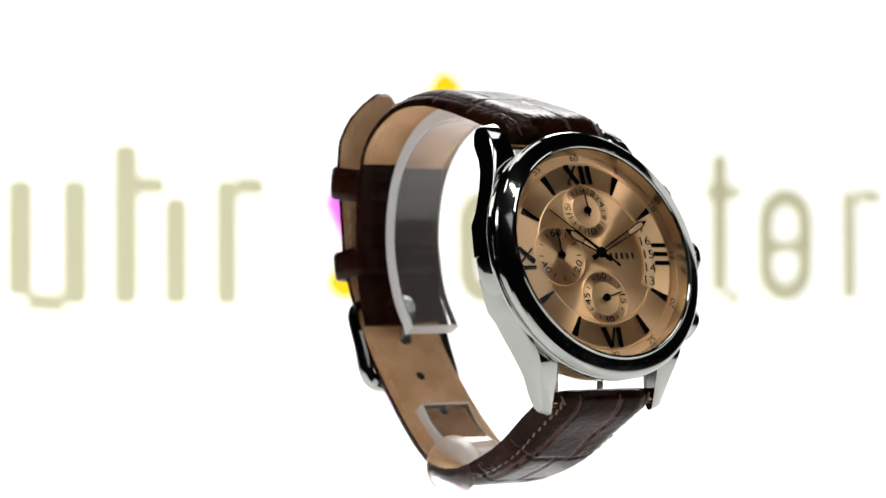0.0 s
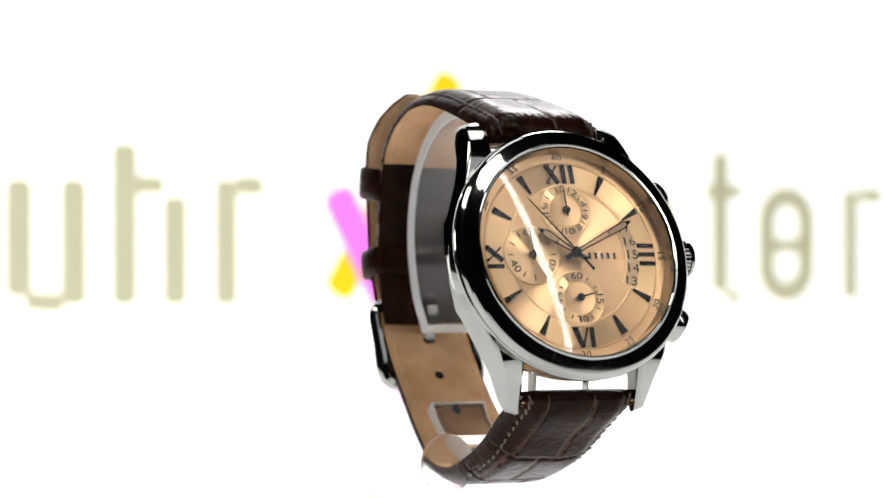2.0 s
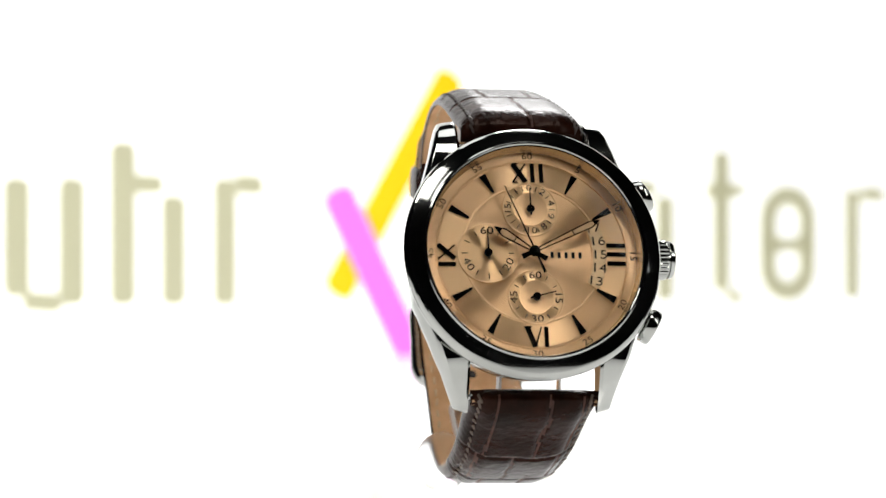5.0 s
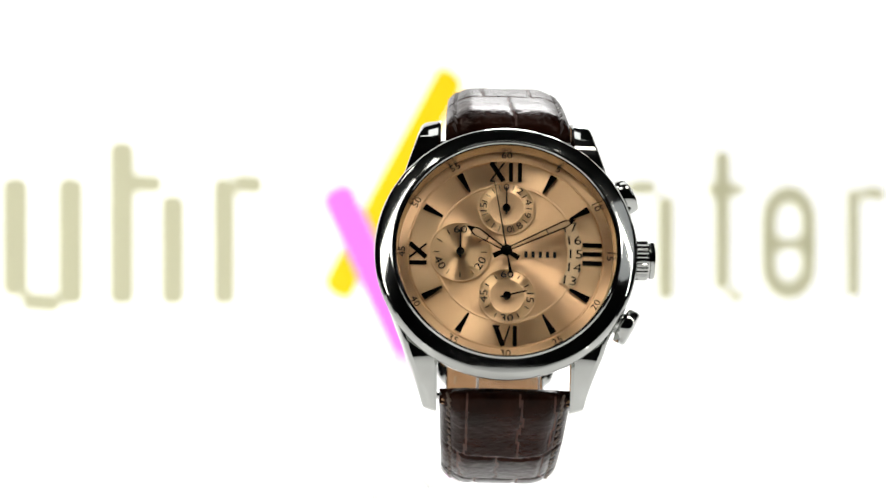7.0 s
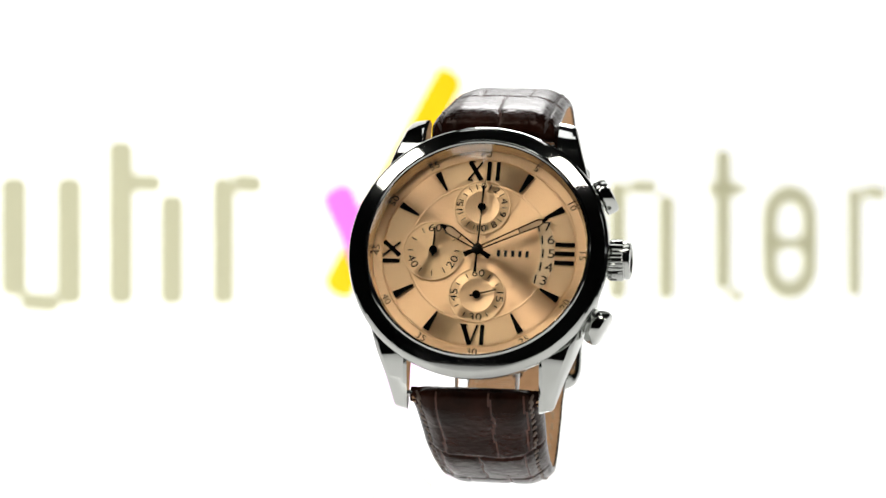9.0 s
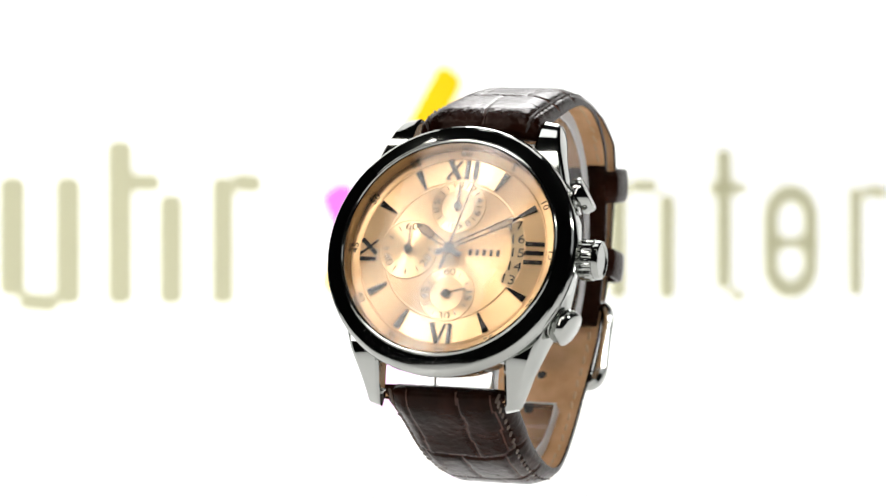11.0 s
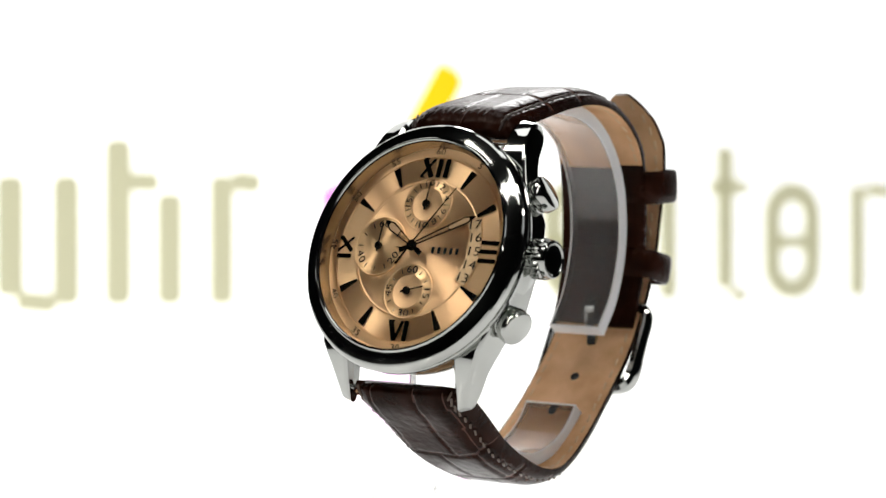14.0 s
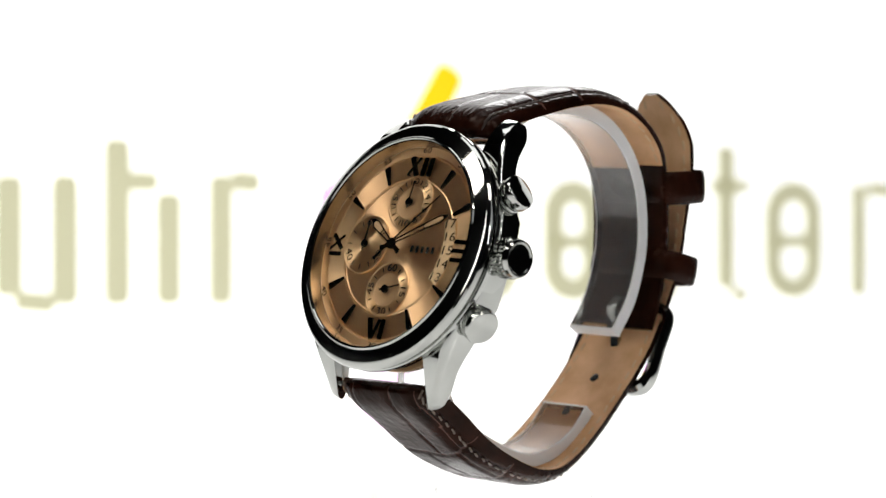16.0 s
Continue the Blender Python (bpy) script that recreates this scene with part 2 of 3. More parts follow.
def build_panel():
    root = thing("backdrop_panel", "white backdrop panel given a glow, with blurred olive, yellow and magenta sign shapes", "backdrop")
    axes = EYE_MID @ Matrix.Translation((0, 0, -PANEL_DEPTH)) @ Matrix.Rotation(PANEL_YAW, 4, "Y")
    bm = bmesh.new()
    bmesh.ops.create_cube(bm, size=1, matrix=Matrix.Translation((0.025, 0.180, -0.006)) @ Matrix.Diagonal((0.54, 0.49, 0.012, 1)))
    part("panel", bm, PANEL, root, "plain white panel with added glow", at=axes)

    def stroke(x0, y0, x1, y1, w, mat, name, label, z=1.5):
        a, b = on_panel(x0, y0), on_panel(x1, y1)
        d = Vector((b[0] - a[0], b[1] - a[1]))
        k = 1.24 * w * PANEL_DEPTH / FOCAL * 1000 / (0.86 if abs(d.y) > abs(d.x) else 1.0)
        d.normalize()
        n = Vector((-d.y, d.x)) * k / 2
        pts = []
        for end, sign in ((a, -1), (b, 1)):
            for j in range(7):
                t = -math.pi / 2 + math.pi * j / 6
                r = 0.25 * k
                pts.append((end[0] + sign * (n.x * math.sin(t) * 1.0) + sign * d.x * r * (math.cos(t) - 1), end[1] + sign * (n.y * math.sin(t)) + sign * d.y * r * (math.cos(t) - 1)))
        part(name, prism(pts, 0.3, z, bevel=0.2), mat, root, label, at=axes)

    def loop(x0, y0, x1, y1, w, name):
        """A plain rounded ring standing upright."""
        a, b = on_panel(x0, y1), on_panel(x1, y0)
        k = 1.26 * w * PANEL_DEPTH / FOCAL * 1000 / 0.86
        cx, cy, hx, hy = (a[0] + b[0]) / 2, (a[1] + b[1]) / 2, (b[0] - a[0]) / 2, (b[1] - a[1]) / 2
        bm = bmesh.new()
        rows = []
        for j in range(48):
            t = 2 * math.pi * j / 48
            c, s = math.cos(t), math.sin(t)
            row = []
            for q, z in ((0, 0.3), (0, 1.5), (k, 1.5), (k, 0.3)):
                rad = hx - q
                px = cx + rad * c
                py = cy + rad * s + (1 if s >= 0 else -1) * (hy - hx)
                row.append(bm.verts.new((px / 1000, py / 1000, z / 1000)))
            rows.append(row)
        grid_faces(bm, rows, True, True)
        part(name, bm, FILM_OLIVE, root, "olive-grey rounded ring shape", at=axes)

    olive = "olive-grey upright bar"
    for x0, y0, x1, y1, w in ((24, 314, 24, 525, 30), (122, 314, 122, 540, 30), (36, 532, 104, 538, 24), (213, 250, 213, 540, 30), (303, 345, 303, 540, 29), (228, 324, 284, 326, 24),
                              (394, 314, 394, 540, 28), (412, 324, 462, 328, 26),
                              (1090, 322, 1090, 532, 25), (1176, 345, 1176, 532, 25), (1110, 332, 1160, 332, 22),
                              (1276, 265, 1276, 515, 25), (1248, 336, 1318, 336, 18), (1286, 524, 1314, 524, 18),
                              (1508, 332, 1508, 528, 23), (1525, 340, 1566, 345, 22)):
        stroke(x0, y0, x1, y1, w, FILM_OLIVE, "sign_bar", olive)
    loop(808, 330, 912, 538, 28, "sign_ring")
    loop(958, 325, 1058, 535, 27, "sign_ring")
    loop(1345, 328, 1442, 532, 25, "sign_ring")
    for x0, x1 in ((962, 1050), (1350, 1438)):
        stroke(x0, 432, x1, 432, 20, FILM_OLIVE, "sign_bar", "olive-grey level bar")
    stroke(800, 128, 590, 522, 40, FILM_YELLOW, "sign_bar_slanted", "yellow slanted bar", 1.2)
    stroke(588, 333, 735, 650, 40, FILM_MAGENTA, "sign_bar_slanted", "magenta slanted bar", 2.2)
    return root


# ---------------------------------------------------------------- wristwatch
# Space of the watch and its stand: origin on the turning axis at table height, facing -y.
LEAN = 20.53
HUB = Vector((-0.0021, -0.0264, 0.0468))
FACE = Matrix.Translation(HUB) @ Matrix.Rotation(radians(90 - LEAN), 4, "X")
RAISED = Matrix.Translation((0, 0, 0.0006))


def side(b, u, x=0.0):
    """Watch space from millimetres behind and above the dial's centre."""
    return Vector((HUB.x + (x + 0.4) / 1000, HUB.y + b / 1000, HUB.z + u / 1000))


def case_parts(watch):
    body = lathe([(0.01, -9.2), (17.5, -9.2), (18.6, -8.8), (19.1, -7.9), (20.6, -7.7), (21.3, -7.3), (21.7, -6.6), (21.95, -5.0), (22.0, -2.8), (21.95, -2.45), (22.1, -2.2), (22.5, -2.1), (22.62, -1.85), (22.55, -1.6), (22.4, -1.5), (22.75, -1.4), (23.1, -1.3), (23.22, -1.0), (23.2, -0.6), (23.0, -0.4), (22.6, -0.36), (22.0, -0.5), (19.6, -0.75), (19.3, -0.5)])
    case = part("case", body, STEEL, watch, "polished steel round case", at=FACE)
    bezel = lathe([(19.75, 0.6), (19.75, 2.2), (19.8, 2.5), (19.95, 2.68), (20.15, 2.7), (20.3, 2.58), (20.42, 2.36), (20.75, 2.24), (22.4, 1.74), (22.75, 1.58), (23.05, 1.34), (23.28, 1.04), (23.44, 0.66), (23.52, 0.2), (23.35, -0.05), (22.95, -0.15), (22.8, -0.6), (22.4, -1.2)], 160)
    part("bezel", bezel, STEEL, watch, "wide polished steel bezel", at=FACE @ RAISED, angle=13)
    # dust on the lower part of the bezel
    rng = random.Random(12)
    bm = bmesh.new()
    for k in range(170):
        a, q = rng.gauss(196, 15), rng.uniform(0.05, 0.95)
        x, y = polar(20.75 + 2.15 * q, a)
        size = rng.choice((0.03, 0.04, 0.055, 0.08))
        tip = [bm.verts.new(((x + dx * size) / 1000, (y + dy * size) / 1000, (2.22 - 0.66 * q + dz * size) / 1000)) for dx, dy, dz in ((1, 0, 0), (0, 1, 0), (-1, 0.3, 0), (0, -1, 0), (0.2, 0, 0.9))]
        for i in range(4):
            bm.faces.new((tip[i], tip[(i + 1) % 4], tip[4]))
    tagged(part("dust", bm, DUST, watch, "fine pale dust specks on the bezel", at=FACE @ RAISED), kind="stuff")
    # lugs: cross-sections along the case
    stations = [(2.0, 21.3, -2.2, -7.6), (8.0, 20.6, -1.6, -7.2), (10.0, 19.9, -1.4, -6.1), (12.0, 19.2, -1.25, -5.6), (15.0, 18.1, -1.1, -5.3), (18.0, 17.2, -1.15, -5.6), (20.5, 16.5, -1.4, -6.4), (22.5, 16.0, -1.9, -7.4), (24.2, 15.6, -2.6, -8.1), (25.6, 15.2, -3.5, -8.3), (26.6, 14.9, -4.5, -8.1), (27.2, 14.6, -5.4, -7.6)]

    def lug(sx, sy):
        bm = bmesh.new()
        rows = []
        for y, xo, zt, zb in stations:
            xo += 0.5 if sy > 0 else 0.3 - 0.7 * min(1.0, max(0.0, (y - 17.0) / 8.0))
            # the lower pair falls off steadily to its tip
            if sy < 0:
                zt = np.interp(y, (2, 8, 12, 15, 18, 20.5, 22.5, 24.2, 25.6, 26.6, 27.2), (-2.2, -1.5, -0.9, -0.6, -0.9, -2.0, -3.1, -4.1, -5.0, -5.8, -6.4))
            # the lower pair is fuller at the waist
            zb -= 2.0 * math.exp(-((y - 14.0) / 7.0) ** 2) if sy < 0 else 0.7 * math.exp(-((y - 14.0) / 6.0) ** 2)
            xi, c = 11.85, min(0.55, (zt - zb) * 0.15)
            drop = min(0.9, (zt - zb) * 0.45)
            sec = [(xi, zt - c), (xi + c, zt), (xo - 1.7 * drop / 2.2, zt - 0.07 * drop), (xo - 0.7 * drop / 2.2, zt - 0.4 * drop), (xo, zt - drop), (xo, zb + c), (xo - c, zb), (xi + c, zb), (xi, zb + c)]
            slant = (0.30 if sy < 0 else 0.16) * min(1.0, max(0.0, (y - 19.0) / 6.0))
            rows.append([bm.verts.new((sx * x / 1000, sy * (y * (1.0 if sy > 0 else 1.005) - slant * (x - xi)) / 1000, z / 1000)) for x, z in sec])
        grid_faces(bm, rows, False, True)
        bm.faces.new(rows[0])
        bm.faces.new(rows[-1])
        return bm
    for sx in (-1, 1):
        for sy in (-1, 1):
            part("lug", lug(sx, sy), STEEL, watch, at=FACE, angle=28)
    for sy in (-1, 1):
        m = Matrix.Translation((-0.0119, 0.0231 if sy > 0 else -0.0247, -0.0064)) @ Matrix.Rotation(radians(90), 4, "Y")
        part("spring_bar", lathe([(0.01, 0), (0.6, 0), (0.6, 23.8), (0.01, 23.8)], 20, m=m), STEEL_SATIN, watch, at=FACE)
    # crown with fluting
    bm = bmesh.new()
    m = Matrix.Translation((0, 0.0006, -0.0038)) @ Matrix.Rotation(radians(90), 4, "Y")
    n = 120
    rows = []
    for r, x, flute in ((0.01, 22.7, 0), (3.2, 22.7, 0), (3.5, 22.9, 0), (3.7, 23.2, 1), (3.7, 25.3, 1), (3.5, 25.6, 0), (3.3, 25.65, 0), (3.25, 25.9, 0), (3.5, 26.0, 0), (3.4, 26.6, 0), (3.15, 26.85, 0), (2.9, 26.85, 0), (2.75, 26.7, 0), (2.6, 26.62, 0), (0.01, 26.62, 0)):
        rows.append([bm.verts.new(m @ Vector(((r - flute * 0.22 * (k % 4 in (0, 1))) * math.cos(2 * math.pi * k / n) / 1000, (r - flute * 0.22 * (k % 4 in (0, 1))) * math.sin(2 * math.pi * k / n) / 1000, x / 1000))) for k in range(n)])
    grid_faces(bm, rows, False, True)
    crown = part("crown", bm, STEEL, watch, "fluted polished steel crown", at=FACE, angle=25)
    part("crown_stem", lathe([(0.01, 20.5), (2.6, 20.5), (2.6, 22.0), (2.2, 22.2), (2.2, 22.9)], 40, m=m), STEEL, crown)
    for a in (59.8, 119.0):
        m = Matrix.Rotation(radians(90 - a), 4, "Z") @ Matrix.Translation((0, 0, -0.0037)) @ Matrix.Rotation(radians(90), 4, "Y")
        collar = part("pusher", lathe([(0.01, 20.0), (2.4, 20.0), (2.4, 21.9), (2.25, 22.2), (2.1, 22.3), (2.1, 22.55), (2.8, 22.65), (2.9, 22.8), (2.9, 23.15), (2.8, 23.25), (2.05, 23.3), (2.05, 24.1)], 48, m=m), STEEL, watch, "polished steel chronograph pusher", at=FACE)
        part("pusher_head", lathe([(1.6, 23.75), (2.9, 23.8), (3.2, 23.95), (3.3, 24.2), (3.3, 25.6), (3.15, 25.95), (2.8, 26.15), (0.01, 26.25)], 48, m=m), STEEL, collar)
    glass = part("crystal", lathe([(0.01, 2.1), (6, 2.1), (13, 2.1), (19.4, 2.1), (19.72, 2.1), (19.72, 2.42)] + [(r, 2.45 + (19.7 ** 2 - r ** 2) / 2 / 150) for r in (19.68, 18, 16, 14, 12, 10, 8, 6, 4, 2, 0.01)], 128), CRYSTAL, watch, "clear domed crystal", at=FACE @ RAISED, angle=12)
    glass.visible_shadow = False
    part("rehaut", lathe([(18.98, -0.02), (19.04, 0.04), (19.08, 0.12), (19.6, 2.75), (19.7, 2.82), (19.74, 2.6), (19.74, -0.3), (19.0, -0.4)], 160), FLANGE, watch, "sloped copper flange round the dial", at=FACE)


def dial_parts(watch):
    dial = part("dial", lathe([(0.01, -0.6), (19.1, -0.6), (19.1, 0.0), (17.5, 0.0), (17.35, 0.12), (17.15, 0.12), (17.05, -0.02), (12.75, -0.02), (0.01, -0.02)], 160), DIAL, watch, "sunray copper-coloured dial", at=FACE)
    # outer zone in twelve panels between the hour marks; those beside the roman figures are grooved
    for k in range(12):
        part("dial_panel", ring_sector(12.95, 17.0, k * 30 + 0.25, k * 30 + 29.75, -0.02, 0.06, 20), DIAL if k % 3 == 1 else DIAL_RING, dial)
    part("inner_ring", lathe([(12.32, -0.02), (12.38, 0.08), (12.5, 0.12), (12.64, 0.09), (12.75, -0.02)], 160), DIAL_RIM, dial)
    # counters
    for cx, cy, r, ri in ((0.0, 8.3, 5.0, 3.05), (-8.1, 0.0, 5.45, 0.0), (0.2, -8.0, 5.0, 3.05)):
        m = Matrix.Translation((cx / 1000, cy / 1000, 0))
        up = 0.20 if ri == 0.0 else 0.14
        profile = [(r + 0.12, -0.02), (r + 0.1, up), (r + 0.0, up + 0.04), (r - 0.13, up + 0.01), (r - 0.2, up - 0.1)]
        part("counter_rim", lathe(profile, 96, m=m), DIAL_RIM, dial)
        if ri:
            part("counter", mesh_of("counter", lathe([(r - 0.2, up - 0.08), (ri + 0.1, up - 0.08), (ri, up - 0.02)], 96), DIAL_SUB), DIAL_SUB, dial, at=m)
            part("counter_disc", mesh_of("counter_disc", lathe([(ri, up - 0.02), (ri - 0.12, up - 0.05), (0.01, up - 0.05)], 96), DIAL_MATT), DIAL_MATT, dial, at=m)
        else:
            part("counter", mesh_of("counter", lathe([(r - 0.2, up - 0.08), (0.01, up - 0.09)], 96), DIAL_SUB), DIAL_SUB, dial, at=m)
    INKZ = 0.10

    def mark(text, size, x, y, turn=0.0, z=INKZ, squeeze=1.0):
        ob = part("numeral", text_mesh(text, size, INK), INK, dial, at=Matrix.Translation((x / 1000, y / 1000, z / 1000)) @ Matrix.Rotation(radians(turn), 4, "Z"))
        ob.scale = (squeeze, 1, 1)
    tick = {}

    def line(name, cx, cy, r0, r1, a, w, z=INKZ):
        key = (r0, r1, w)
        if key not in tick:
            tick[key] = mesh_of(name, bar(0, r0, 0, r1, w, -0.01, 0.03, bevel=0.005), INK)
        part(name, tick[key], INK, dial, at=Matrix.Translation((cx / 1000, cy / 1000, z / 1000)) @ Matrix.Rotation(radians(-a), 4, "Z"))
    # twelve o'clock counter
    for text, a in (("0", 0), ("2", 36), ("4", 72), ("6", 108), ("8", 144), ("10", 180), ("15", 270)):
        x, y = polar(4.0, a)
        mark(text, 1.7, x, 8.3 + y, -a if a < 100 else 180 - a if a < 200 else 90 - (a - 270), 0.09, 1.3)
    for a in (18, 54, 90, 126, 162, 198, 216, 234, 252, 288, 306, 324, 342):
        line("tick", 0, 8.3, 3.5, 4.5, a, 0.14, 0.09)
    # nine o'clock counter
    for text, a, turn in (("60", 0, 0), ("20", 120, 60), ("40", 240, -60)):
        x, y = polar(4.15, a)
        mark(text, 1.95, -8.1 + x, y, turn, 0.14, 1.3)
    for a in (30, 60, 90, 150, 180, 210, 270, 300, 330):
        line("tick", -8.1, 0, 3.7, 4.7, a, 0.16, 0.14)
    # six o'clock counter
    for text, a, turn in (("60", 0, 0), ("15", 90, -90), ("30", 180, 0), ("45", 270, 90)):
        x, y = polar(4.0, a)
        mark(text, 1.85, 0.2 + x, -8.0 + y, turn, 0.09, 1.3)
    for a in (30, 60, 120, 150, 210, 240, 300, 330):
        line("tick", 0.2, -8.0, 3.6, 4.4, a, 0.16, 0.09)
    # minute figures
    for k in range(1, 13):
        a = k * 30
        x, y = polar(18.35, a)
        upside = 90 < a < 270
        mark(str(k * 5), 1.65, x, y, 180 - a if upside else -a, 0.03, 1.25)
    # hour marks
    wedges = mesh_of("hour_mark", bar(0, 13.0, 0, 16.8, 0.36, 0.04, 0.45, w1=1.22, bevel=0.10), INDEX)
    for k in (1, 2, 4, 5, 7, 8, 10, 11):
        part("hour_mark", wedges, INDEX, dial, "black faceted wedge hour mark", at=Matrix.Rotation(radians(-30 * k), 4, "Z"))

    def roman(strokes, label):
        bm = bmesh.new()
        for x0, y0, x1, y1, w in strokes:
            bar(x0, y0, x1, y1, w, 0.04, 0.42, bm, bevel=0.08)
        part("roman_numeral", bm, INDEX, dial, label)
    roman([(-2.75, 16.85, -0.55, 13.4, 0.85), (-0.5, 16.85, -2.85, 13.4, 0.28), (-2.95, 16.9, -1.8, 16.9, 0.16), (-2.95, 13.35, -2.1, 13.35, 0.16), (0.75, 16.9, 0.75, 13.35, 0.72), (2.35, 16.9, 2.35, 13.35, 0.72)], "black raised roman XII")
    roman([(13.5, 1.75, 16.95, 1.75, 0.72), (13.5, 0.1, 16.95, 0.1, 0.72), (13.5, -1.6, 16.95, -1.6, 0.72)], "black raised roman III")
    roman([(-1.75, -13.5, -0.45, -17.1, 0.85), (0.75, -13.5, -0.4, -17.1, 0.28), (1.65, -13.45, 1.65, -17.1, 0.72), (-2.3, -13.5, -1.0, -13.5, 0.16)], "black raised roman VI")
    roman([(-17.0, 1.5, -14.1, -1.1, 0.8), (-14.1, 1.4, -17.0, -1.1, 0.28), (-17.1, -2.1, -14.0, -2.1, 0.7), (-17.05, 1.7, -17.05, 0.9, 0.16), (-17.05, -0.7, -17.05, -1.4, 0.16)], "black raised roman IX")
    # date arc
    part("date_window_rim", ring_sector(10.75, 13.55, 61.5, 119.5, -0.02, 0.2, 40), DIAL_RIM, dial)
    part("date_disc", ring_sector(11.0, 13.35, 62.7, 118.3, 0.0, 0.26, 40), DATE_DISC, dial, "pale date arc")
    for k, text in enumerate(("17", "16", "15", "14", "13")):
        x, y = polar(12.15, 66.5 + 11.9 * k)
        mark(text, 2.35, x, y, -(66.5 + 11.9 * k - 90) * 0.35, 0.28, 1.3)
    # maker's mark as plain bars
    for k in range(5):
        part("mark_bar", prism([(3.5 + 1.27 * k - 0.27, -0.75), (3.5 + 1.27 * k + 0.27, -0.75), (3.5 + 1.27 * k + 0.27, 0.4), (3.5 + 1.27 * k - 0.27, 0.4)], -0.01, 0.04), INK, dial)
    # counter hands
    for cx, cy, a, length, z in ((0.0, 8.3, 0, 4.0, 0.6), (-8.1, 0.0, 0, 4.3, 0.65), (0.2, -8.0, 75, 3.6, 0.6)):
        bm = bar(0, -1.2, 0, length, 0.34, 0, 0.12, bevel=0.03, w1=0.2)
        lathe([(0.01, -0.3), (0.72, -0.3), (0.72, 0.1), (0.6, 0.2), (0.3, 0.2), (0.25, 0.1), (0.01, 0.1)], 32, bm)
        part("counter_hand", bm, INDEX, watch, at=FACE @ Matrix.Translation((cx / 1000, cy / 1000, z / 1000)) @ Matrix.Rotation(radians(-a), 4, "Z"))

    def open_hand(name, angle, length, width, lume0, lume1, z):
        """Skeleton hand: a dark outline that widens from the hub, filled towards the point."""
        bm = bmesh.new()
        for s in (-1, 1):
            bar(s * 0.25, 0.6, s * width / 2, lume1 - 0.6, 0.24, 0, 0.13, bm, bevel=0.03)
            bar(s * width / 2, lume1 - 0.65, 0, length, 0.26, 0, 0.13, bm, w1=0.12, bevel=0.03)
        bar(0, lume1 + 0.1, 0, length - 0.2, width * 0.55, 0, 0.12, bm, w1=0.1, bevel=0.03)
        bar(-width / 2 + 0.1, lume0, width / 2 - 0.1, lume0, 0.2, 0, 0.12, bm, bevel=0.03)
        bar(0, -2.6, 0, 0.3, 1.0, 0, 0.13, bm, w1=0.7, bevel=0.05)
        lathe([(0.01, 0.0), (1.0, 0.0), (1.0, 0.12), (0.9, 0.16), (0.01, 0.16)], 32, bm)
        hand = part(name, bm, INDEX, watch, "black open-worked " + name.replace("_", " "), at=FACE @ Matrix.Translation((0, 0, z / 1000)) @ Matrix.Rotation(radians(-angle), 4, "Z"))
        w0 = 0.25 + (width / 2 - 0.25) * (lume0 - 0.6) / (lume1 - 1.2)
        part("lume", prism([(-w0 + 0.1, lume0), (w0 - 0.1, lume0), (width / 2 - 0.1, lume1 - 0.6), (0.1, lume1 + 0.4), (-0.1, lume1 + 0.4), (-width / 2 + 0.1, lume1 - 0.6)], 0.02, 0.09), LUME, hand, "cream luminous inlay")
    open_hand("hour_hand", -57.5, 8.3, 1.5, 4.0, 6.9, 1.45)
    open_hand("minute_hand", 64.0, 13.6, 1.2, 8.0, 12.3, 1.75)
    bm = bar(0, -4.3, 0, 13.0, 0.36, -0.04, 0.06, w1=0.16, bevel=0.02)
    bar(0, -4.4, 0, -2.6, 0.55, -0.05, 0.07, bm, w1=0.4, bevel=0.03)
    lathe([(0.01, -0.6), (0.55, -0.6), (0.55, 0.1), (0.4, 0.18), (0.01, 0.18)], 32, bm)
    return part("seconds_hand", bm, INDEX, watch, "thin black sweeping seconds hand", at=FACE @ Matrix.Translation((0, 0, 0.00205)))


def scale_grooves(x, d, seed, lines, first):
    """Depth (0 to 1) of the joints between crocodile scales at x across and d from the case, millimetres."""
    rng = random.Random(seed)
    wob = np.array([noise.noise(Vector((a * 0.16, b * 0.16, seed + 3.3))) for a, b in zip(x.ravel(), d.ravel())]).reshape(x.shape)
    fine = np.array([noise.noise(Vector((a * 0.5, b * 0.5, seed + 7.1))) for a, b in zip(x.ravel(), d.ravel())]).reshape(x.shape)
    bow = d + 0.010 * x ** 2 + 1.1 * wob + 0.25 * fine
    best = np.full(x.shape, 9.0)
    start, row = -20.0, 0
    end = first
    while start < 150:
        best = np.minimum(best, np.abs(bow - end))
        for px in lines[row % len(lines)]:
            q = px + rng.uniform(-0.5, 0.5)
            inside = (bow > start) & (bow < end)
            best = np.where(inside, np.minimum(best, np.abs(x + 1.0 * wob + 0.2 * fine - q)), best)
        start, end, row = end, end + rng.uniform(9.5, 13.0), row + 1
    return np.exp(-(best / 0.33) ** 2)


